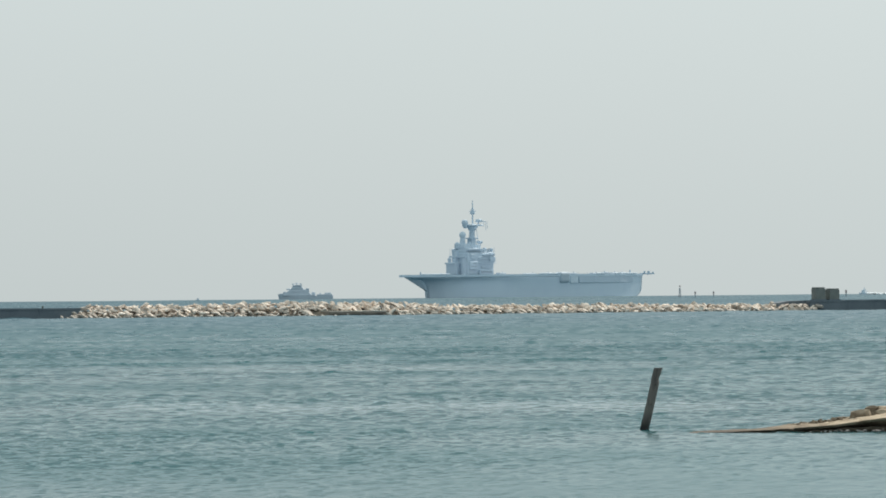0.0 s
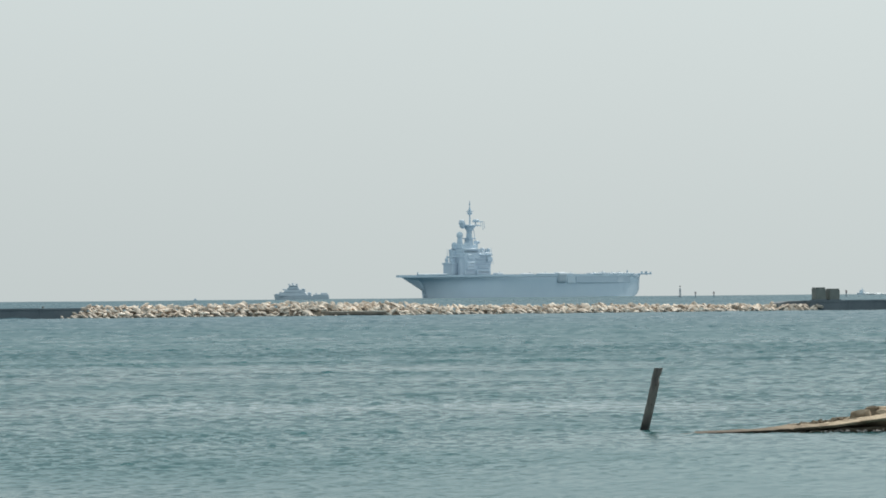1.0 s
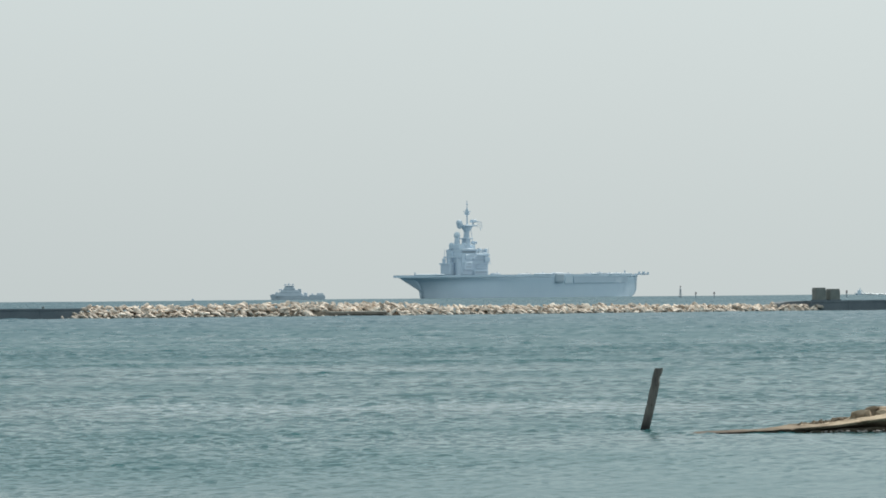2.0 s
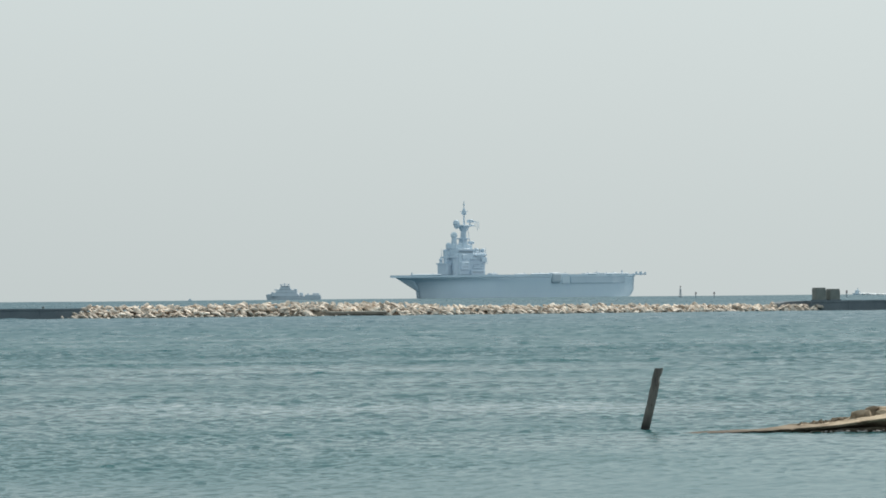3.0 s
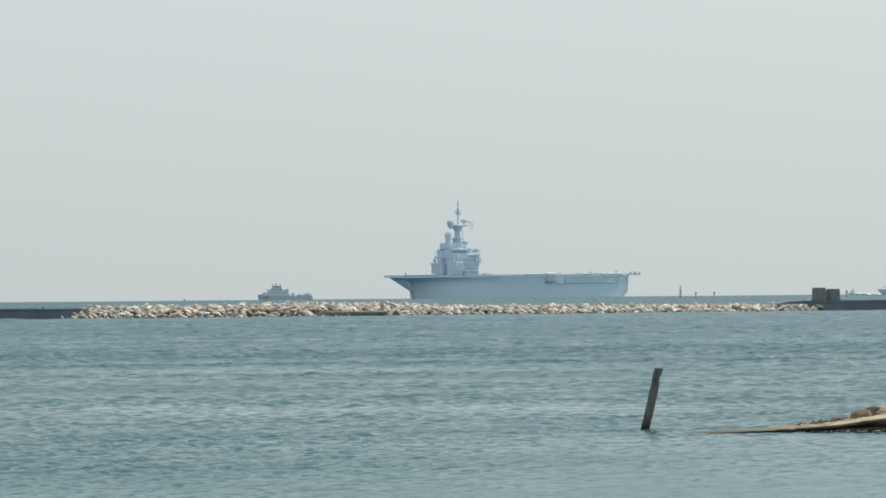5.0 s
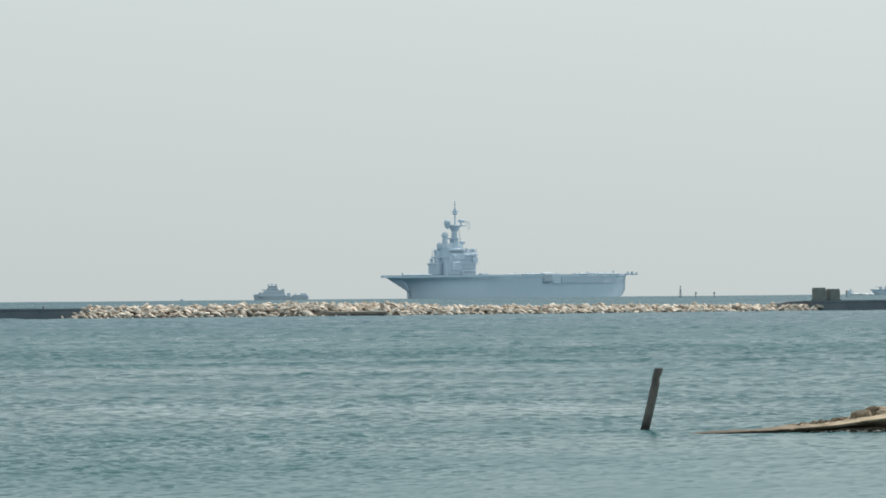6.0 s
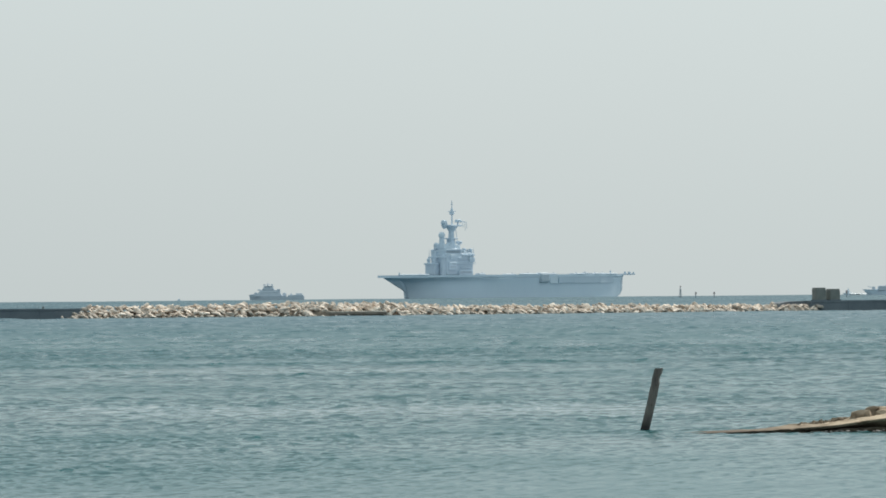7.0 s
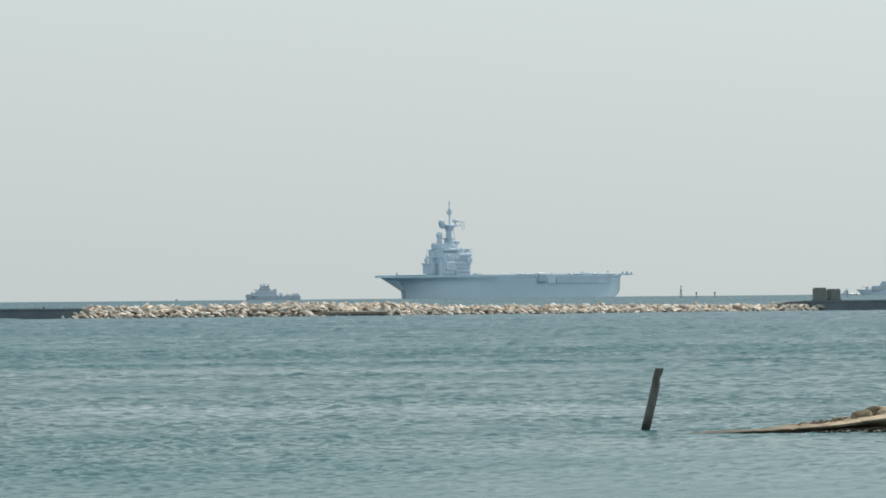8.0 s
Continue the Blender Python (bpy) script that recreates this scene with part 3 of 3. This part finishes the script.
    part("radar_deckhouse", made(block, 32.5, 41.5, -18.4, -10.6, 33.2, 36.2, 0.5, 0.8), M_NAVY2, isl)
    for x, y in ((41.0, -17.2), (33.6, -12.6)):
        bm = made(rod, (x, y, 33.2), (x, y, 35.2), 1.9, 1.7)
        dome(bm, (x, y, 35.5), 1.9)
        part("fire_control_radar", bm, M_NAVY2, isl)
    bm = made(rod, (19.0, -14.2, 30.0), (19.0, -14.2, 37.0), 1.0, 0.75)
    block(bm, 17.2, 20.8, -15.8, -12.6, 36.4, 38.4, 0.5)
    part("aft_mast", bm, M_NAVY2, isl)
    bm = made(block, 13, 24, -18, -9, 30.2, 31.6, 0.4, 0.9)
    for x, r in ((13.2, 0.8), (15.6, 0.6), (21.0, 1.2)):
        rod(bm, (x, -9.4, 30.2), (x, -9.4, 32.4 + r), 0.8, 0.6)
    part("funnel_casing", bm, M_PALE, isl, "grey funnel casing")
    for x, y, z, h in ((43.6, -21.2, 28, 5), (47.6, -14, 23.4, 3.0), (11.6, -7.5, 30, 4), (25.0, -19, 33, 4)):
        part("whip_antenna", made(rod, (x, y, z), (x, y, z + h), 0.22, 0.1), M_NAVY2, isl)
    # deck-edge fittings
    for x0, y0, x1, y1 in ((17, 33.0, -3, 34.1), (-52, 32.6, -64, 31.1), (-80, 29.0, -117, 21.7), (118, 6.9, 95, 14.4)):
        part("catwalk_net", made(rod, (x0, y0, 15.8), (x1, y1, 15.8), 0.42), M_LIGHT, s, "pale netting along the deck edge")
    part("boat_bay", made(block, -17, -6.5, 29, 34.9, 9.8, 16.8, 1.4), M_PALE, s, "boxy bay standing out at the deck edge")
    part("bay_door", made(block, -28, -19, 32, 33.75, 9.4, 15.2, 0.05), M_LIGHT, s, "white door panel beside the bay")
    bm = made(block, -129.8, -128.6, 17.0, 28.4, 15.0, 15.9, 0.15)
    rod(bm, (-129.2, 20.5, 15.3), (-129.2, 20.5, 17.2), 0.7)
    rod(bm, (-129.2, 24.0, 14.8), (-129.2, 24.0, 17.2), 0.9)
    rod(bm, (-129.2, 27.6, 15.6), (-129.2, 27.6, 16.8), 0.6)
    part("landing_aid", bm, M_NAVY2, s)
    # port side: darker panel painted as shaded recess under the deck's edge; stanchions
    part("recess_shade_panel", slab_of([(-29.5, 33.6), (-50, 32.6), (-90, 27.2), (-112, 22.4), (-112, 20), (-90, 25), (-29.5, 31)], 9.8, 13.98), M_NAVY2, s, "long darker panel painted as a recess's shade under the deck edge")
    for k in range(24):
        x = 20 - 6 * k
        y = between(((-130, 18.7), (-90, 27.3), (-50, 32.7), (-20, 33.8), (8, 33.7), (38, 30)), x)
        part("stanchion", made(rod, (x, y + 0.25, 15.3), (x, y + 0.25, 16.5), 0.1, None, 6), M_NAVY2, s)
    part("stern_mast", made(rod, (-112, 20, 15.5), (-112, 20, 18.0), 0.5), M_NAVY2, s)
    for x, y, h in ((118, 7, 1.9), (97, 9, 1.2), (72, 10, 0.9)):
        part("bollard_mast", made(rod, (x, y, 15.5), (x, y, 15.5 + h), 0.6, 0.4), M_NAVY2, s)
    for x0, x1, y, h in ((2, 10, -6, 1.3), (-42, -30, 22, 0.9), (-66, -58, 24, 0.8), (-92, -84, 22, 0.9), (10, 22, 24, 0.7), (-4, 4, 27, 1.0), (-74, -70, 26, 1.3), (-104, -99, 20, 1.0)):
        bm = made(block, x0, x1, y - 2, y + 2, 15.5, 15.5 + h, 0.25, 0.8)
        rod(bm, (x0 + 2, y, 15.5 + h), (x0 + 2, y, 16.2 + h), 0.3)
        part("deck_vehicle", bm, M_PALE, s)
    return s


def slab_of(plan, z0, z1):
    bm = bmesh.new()
    lo, hi = [bm.verts.new((x, y, z0)) for x, y in plan], [bm.verts.new((x, y, z1)) for x, y in plan]
    for i in range(len(plan)):
        j = (i + 1) % len(plan)
        bm.faces.new((lo[i], lo[j], hi[j], hi[i]))
    bm.faces.new(hi)
    bm.faces.new(lo[::-1])
    return bm


# ---- smaller vessels: bow along +x ----
def small_hull(length, beam, bow_h, aft_h, rake=0.09, foot_w=0.8):
    bm = bmesh.new()
    rows = []
    for i in range(17):
        t = i / 16
        x = length * (0.5 - t)
        w = beam / 2 * (min(1, t / 0.35) ** 0.6 if t > 0 else 0.02)
        h = aft_h + (bow_h - aft_h) * max(0, 1 - t / 0.5) ** 1.6
        r = length * rake * max(0, 1 - t / 0.2)
        ring = [(x - r, w * foot_w, -0.8), (x - r * 0.5, w * (0.4 + 0.6 * foot_w ** 0.5), h * 0.4), (x, w, h), (x, -w, h), (x - r * 0.5, -w * (0.4 + 0.6 * foot_w ** 0.5), h * 0.4), (x - r, -w * foot_w, -0.8)]
        rows.append(ring)
    loft(bm, rows)
    return bm


def tug():
    s = thing("tug", pose(0, 0, 0), "grey harbour tug sailing ahead of the carrier", "tug")
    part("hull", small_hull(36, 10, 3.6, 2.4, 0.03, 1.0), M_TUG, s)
    part("stern_bulwark", made(block, -17.6, -7.5, -4.6, 4.6, 2.3, 3.5, 0.3), M_TUG, s)
    house = part("deckhouse", made(block, -4.6, 14.6, -4.2, 4.2, 2.4, 5.0, 0.5, 0.78), M_TUG, s)
    part("upper_deckhouse", made(block, -2.2, 12.2, -3.6, 3.6, 4.8, 7.0, 0.5, 0.68), M_TUG, house)
    wheel = part("wheelhouse", made(block, 1.2, 9.4, -2.9, 2.9, 6.8, 8.8, 0.4, 0.74), M_TUG, house)
    part("window_band", made(block, 2.3, 8.5, -2.72, -2.55, 7.6, 8.1), M_DARK, wheel, "dark band of wheelhouse windows")
    for k in range(5):
        part("porthole", made(block, 0.4 + 2.2 * k, 1.1 + 2.2 * k, -4.02, -3.8, 3.6, 4.3, 0.1), M_DARK, house)
    part("bow_fender", made(block, 13.8, 17.0, -0.9, 0.9, 3.2, 4.2, 0.4), M_TUG, s)
    bm = made(rod, (5.6, 0, 8.8), (5.6, 0, 11.2), 0.5, 0.25)
    rod(bm, (4.0, -1.6, 10.4), (7.2, 1.6, 10.4), 0.2)
    block(bm, 2.4, 8.0, -2.4, 2.4, 8.7, 9.5, 0.3, 1.12)
    part("mast", bm, M_TUG, s)
    part("searchlight", made(rod, (8.0, 0, 9.6), (8.0, 0, 10.5), 0.7, 0.5), M_TUG, s)
    part("radar", made(rod, (3.0, 0, 9.6), (3.0, 0, 10.6), 0.5, 0.6), M_TUG, s)
    part("funnel", made(block, -2.6, 0.0, 1.2, 2.8, 4.6, 7.4, 0.3, 0.8), M_TUG, s)
    part("funnel", made(block, -2.6, 0.0, -2.8, -1.2, 4.6, 7.4, 0.3, 0.8), M_TUG, s)
    part("towing_winch", made(block, -6.6, -3.8, -1.8, 1.8, 2.3, 5.0, 0.6, 0.8), M_TUG, s)
    part("bollard", made(rod, (-9.6, 0, 3.3), (-9.6, 0, 4.3), 0.7, 0.6), M_TUG, s)
    part("life_raft", made(rod, (-2.2, 2.6, 5.3), (0.2, 2.6, 5.3), 0.6), M_TUG, house)
    part("radar_arch", made(block, 9.6, 12.4, -2.4, 2.4, 6.4, 7.3, 0.3, 0.8), M_TUG, house)
    part("windlass", made(block, 12.6, 14.6, -1.6, 1.6, 3.2, 5.4, 0.4, 0.8), M_TUG, s)
    part("stern_locker", made(block, -16.8, -12.5, -1.8, 1.8, 3.3, 4.5, 0.3), M_TUG, s)
    return s


def motor_boat(name, scale, mat, label, masted=True):
    s = thing(name, pose(0, 0, 0), label, "boat")
    k = scale
    part("hull", small_hull(4.6 * k, 2.2 * k, 1.2 * k, 0.8 * k), mat, s)
    part("cabin", made(block, -1.0 * k, 1.2 * k, -0.8 * k, 0.8 * k, 0.7 * k, 2.5 * k, 0.2 * k, 0.72), mat, s)
    if not masted:
        return s
    bm = made(rod, (-0.2 * k, 0, 2.4 * k), (-0.4 * k, 0, 3.7 * k), 0.22 * k, 0.15 * k)
    rod(bm, (-2.0 * k, 0.6 * k, 0.9 * k), (-0.4 * k, 0.6 * k, 3.0 * k), 0.14 * k)
    part("mast", bm, mat, s)
    return s


def wake(parent):
    """Churned foam strip behind the stern, in uneven clumps."""
    rnd = random.Random(5)
    bm = bmesh.new()
    for i in range(84):
        x = -2.3 - i * 0.24
        b = boulder(90 + i, 12, 0.5)
        b.transform(Matrix.Translation((x, rnd.uniform(-1.5, 1.5), 0.25 + 0.5 * max(0, 1 - i / 84))) @ Matrix.Diagonal((1.6, 4.0, rnd.uniform(1.2, 2.0) * (1.25 - i / 110), 1)))
        merge(bm, b)
    part("wake_foam", bm, M_FOAM, parent, "white churned wake")


def patrol_ship():
    s = thing("patrol_ship", pose(0, 0, 0), "grey patrol ship, paled for haze, coming up behind the mole", "warship")
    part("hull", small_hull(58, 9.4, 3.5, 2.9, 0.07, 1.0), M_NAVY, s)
    part("bulwark", made(block, 17, 24, -2.4, 2.4, 2.8, 3.5, 0.2), M_PALE, s)
    house = part("superstructure", made(block, -13, 20.5, -4.1, 4.1, 2.6, 5.6, 0.4, 0.94), M_PALE, s)
    part("bridge", made(block, -4, 15.5, -3.7, 3.7, 5.4, 8.2, 0.4, 0.82), M_PALE, house)
    part("bridge_roof", made(block, -2, 11.4, -2.9, 2.9, 8.1, 9.8, 0.3, 0.85), M_PALE, house)
    part("window_band", made(block, 2, 13.2, -3.5, -3.3, 6.9, 7.5), M_DARK, house, "dark band of bridge windows")
    for k in range(6):
        part("scuttle", made(block, -8 + 4 * k, -7.2 + 4 * k, -4.06, -3.9, 3.6, 4.3, 0.1), M_DARK, house)
    bm = made(rod, (5, 0, 9.6), (5, 0, 16), 1.1, 0.4)
    block(bm, 3, 7, -1.5, 1.5, 12, 12.8, 0.2)
    part("mast", bm, M_PALE, s)
    bm = made(rod, (22.5, 0, 3.2), (22.5, 0, 5.0), 1.1, 0.9)
    rod(bm, (23, 0, 4.7), (26, 0, 5.0), 0.2)
    part("deck_gun", bm, M_PALE, s)
    return s


carrier_ob = carrier()
tug_ob = tug()
launch_ob = motor_boat("motor_launch", 1.2, M_LIGHT, "small pale grey launch trailing a foamy wake")
wake(launch_ob)
skiff_ob = motor_boat("far_boat", 0.62, M_NAVY2, "tiny grey boat far out on the horizon", False)
patrol_ob = patrol_ship()


# ---- timber post ----
def post():
    p = thing("timber_post", pose(4.345, 153.4, 0, 0, 0, -16), "weathered dark timber post leaning out of the water", "post")
    bm = bmesh.new()
    rows = []
    for i in range(29):
        t = i / 28
        z = -0.5 + t * 1.86
        cx = 0.244 * z + 0.004 * math.sin(z * 3.1)
        w, d = 0.084 - 0.006 * t, 0.075
        chip = 0.008 * math.sin(i * 2.7) * (i % 4 == 0) + 0.004 * math.sin(i * 5.1)
        notch = 0.026 if i in (24, 25) else 0.0
        rows.append([(cx - w - chip, -d, z), (cx - w * 0.5, -d - 0.012, z), (cx + w * 0.1, -d + 0.008, z), (cx + w * 0.6 - notch, -d - 0.006, z), (cx + w - notch + chip * 0.7, -d * 0.7, z),
                     (cx + w - notch, d, z), (cx - w, d, z)])
    rows[-1] = [(x, y, z + (0.03 if x < 0.25 else -0.012)) for x, y, z in rows[-1]]
    loft(bm, rows)
    part("shaft", bm, M_WOOD, p)
    for z in (0.98, 0.55):
        part("bolt", made(rod, (0.244 * z + 0.05, -0.12, z), (0.244 * z + 0.05, -0.06, z), 0.014, 0.014, 8), M_WET_SHADE, p)


post()


# ---- ramp and stones running into the water ----
def ramp_top(t):
    """Height of the ramp's front edge, t metres from its tip."""
    return between(((0, -0.02), (0.4, 0.012), (1.15, 0.034), (1.55, 0.05), (2.33, 0.088), (3.2, 0.155), (4.3, 0.30), (6, 0.53), (10, 0.95)), t)


def ramp():
    r = thing("concrete_ramp", pose(0, 148.9, 0), "worn pale concrete ramp sloping into the water", "ramp", kind="structure")
    bm = bmesh.new()
    rows, dark = [], []
    for i in range(121):
        x = 5.0 + i * 10.0 / 120
        t = (x - 5.0)
        top = ramp_top(t)
        rise = 0.006 + 0.032 * max(0, min(t, 4.6) - 1.6)
        n1, n2 = noise.noise((x * 1.7, 0, 3)) * 0.045, noise.noise((x * 5.0, 4, 0)) * 0.02 + noise.noise((x * 13.0, 7, 0)) * 0.012
        und = 0.10 + 0.03 * n1 * 20
        f = min(1.0, t / 2.5)
        und = und + 0.25 * f
        low = top * 0.40 * min(1, max(0.1, (x - 5.5) / 1.2)) + f * (0.07 * noise.noise((x * 2.3, 9, 1)) + 0.04 * noise.noise((x * 7.0, 2, 5)))
        dark.append([(x, 0.40 + und, -0.4), (x, 0.02 + n2, -0.05), (x, -0.01 - n1, low * 0.5), (x, 0.0 + n2 * 3, low), (x, 0.2 + und, low + 0.01), (x, 0.9, -0.4)])
        ring = [(x, 0.30 + und, -0.4), (x, 0.10 + und * f, low - 0.02), (x, 0.05 + n2 * 2, top - 0.05 * f), (x, 0.0 + n2, top + n2 * f), (x, 0.10 + n2, top + 0.02 * f + n2 * f)]
        for q in range(1, 7):
            k = q / 6
            ring.append((x, 0.15 + 1.5 * k, top + 0.02 * f + rise * k + f * (0.03 * noise.noise((x * 3, k * 4, 8)) + 0.02 * noise.noise((x * 9, k * 9, 2))) + n1 * f * k))
        ring += [(x, 2.2, top * 0.4), (x, 2.4, -0.4)]
        rows.append(ring)
    loft(bm, rows)
    part("slab", bm, M_SLAB, r)
    # footing: wet, its near-black colour also paints the undercut's shade
    bm = bmesh.new()
    loft(bm, dark)
    part("wet_shaded_footing", bm, M_WET_SHADE, r, "wet footing under the slab, coloured darker for shade")
    # stones under the broken edge, wet and coloured dark for the shade there
    rnd = random.Random(21)
    kinds = [part("edge_stone", boulder(40 + k, 14, 0.8), M_WET_SHADE, r) for k in range(5)]
    for i in range(46):
        x = 6.6 + i * 0.17 + rnd.uniform(-0.05, 0.05)
        ob = kinds[i] if i < 5 else new("edge_stone", kinds[i % 5].data)
        ob.parent = r
        s = 0.05 + 0.035 * (x - 6.6) * rnd.uniform(0.7, 1.1)
        s = min(s, 0.16)
        ob.matrix_basis = pose(x, 0.05, s * 0.25, rnd.uniform(0, 40), rnd.uniform(0, 40), rnd.uniform(0, 360)) @ Matrix.Diagonal((s * 1.4, s, s, 1))
    # pebbles at the water's edge
    pk = [boulder(60 + k, 12, 0.7) for k in range(6)]
    bm = bmesh.new()
    for i in range(170):
        x = 7.7 + 6 * rnd.random() ** 0.8
        b = pk[i % 6].copy()
        s = rnd.uniform(0.025, 0.10)
        b.transform(pose(x, -0.16 + rnd.uniform(-0.14, 0.14), s * 0.3, rnd.uniform(0, 60), rnd.uniform(0, 60), rnd.uniform(0, 360)) @ Matrix.Diagonal((s * 1.3, s, s, 1)))
        merge(bm, b)
    tagged(part("pebbles", bm, M_PEBBLE, r, "grey pebbles along the ramp's wet edge"), kind="stuff")
    # broken chips along the ramp's upper side
    bm = bmesh.new()
    for i in range(150):
        x = 7.35 + (1.2 * rnd.random() if i % 3 else 4.0 * rnd.random())
        b = pk[i % 6].copy()
        s = rnd.uniform(0.04, 0.13)
        t = x - 5.0
        z = ramp_top(t) + 0.026 * max(0, min(t, 4.6) - 1.6)
        b.transform(pose(x, 1.25 + rnd.uniform(-0.3, 0.3), z + s * 0.05, rnd.uniform(0, 60), rnd.uniform(0, 60), rnd.uniform(0, 360)) @ Matrix.Diagonal((s * 1.6, s, s, 1)))
        merge(bm, b)
    tagged(part("chips", bm, M_BOULDER, r, "brown stone chips strewn on the ramp"), kind="stuff")
    # stones lying on the ramp
    kinds = [boulder(70 + k, 20, 0.75, 2.8) for k in range(6)]
    place = [(8.98, 1.1, 0.40, 0.36), (9.24, 1.3, 0.44, 0.42), (9.4, 1.15, 0.42, 0.34), (9.5, 1.35, 0.46, 0.44), (9.85, 1.3, 0.50, 0.5), (10.2, 1.2, 0.52, 0.4), (8.5, 1.3, 0.31, 0.16),
             (7.75, 1.25, 0.15, 0.13), (7.9, 1.3, 0.175, 0.17), (8.1, 1.3, 0.21, 0.18), (8.3, 1.3, 0.245, 0.2), (8.42, 1.2, 0.265, 0.14), (7.62, 1.3, 0.125, 0.09),
             (10.6, 1.3, 0.58, 0.55), (11.3, 1.4, 0.68, 0.6), (8.9, 0.75, 0.31, 0.14), (9.15, 0.7, 0.34, 0.12)]
    for i, (x, y, z, s) in enumerate(place):
        ob = part("boulder", kinds[i % 6].copy(), M_BOULDER, None)
        ob.matrix_world = pose(x * 0.985, 148.9 + y, z - 0.065, rnd.uniform(-15, 15), rnd.uniform(-15, 15), rnd.uniform(0, 360)) @ Matrix.Diagonal((s * rnd.uniform(1.3, 1.8), s * 1.1, s * rnd.uniform(0.72, 0.95), 1))
        tagged(ob, "rough brown boulder lying on the concrete ramp", "boulder", "boulders on the ramp")


ramp()


# ---- what moves ----
def motions():
    head = 235
    walk(carrier_ob, [(0.0, pose(47.45, 4750, 0, 0, 0, head)), (4.0, pose(39.3, 4738.4, 0, 0, 0, head)), (8.0, pose(31.15, 4726.7, 0, 0, 0, head))])
    walk(tug_ob, [(0.0, pose(-89.5, 4600, 0, 0, 0, 180)), (4.0, pose(-100.45, 4600, 0, 0, 0, 180)), (8.0, pose(-111.4, 4600, 0, 0, 0, 180))])
    walk(skiff_ob, [(0.0, pose(-163.0, 4700, 0, 0, 0, 180)), (8.0, pose(-177.8, 4700, 0, 0, 0, 180))])
    walk(launch_ob, [(0.0, pose(253.2, 4250, 0, 0, 0, 180)), (8.0, pose(241.7, 4250, 0, 0, 0, 180))])
    walk(patrol_ob, [(0.0, pose(304.3, 4150, 0, 0, 0, 180)), (8.0, pose(271.2, 4150, 0, 0, 0, 180))])
    walk(water, [(0.0, pose(0.6, 2.4, 0)), (4.0, pose(0, 0, 0)), (8.0, pose(-0.6, -2.4, 0))])
    walk(crests, [(0.0, pose(1.4, 6.4, 0)), (4.0, pose(0, 0, 0)), (8.0, pose(-1.4, -6.4, 0))])


motions()
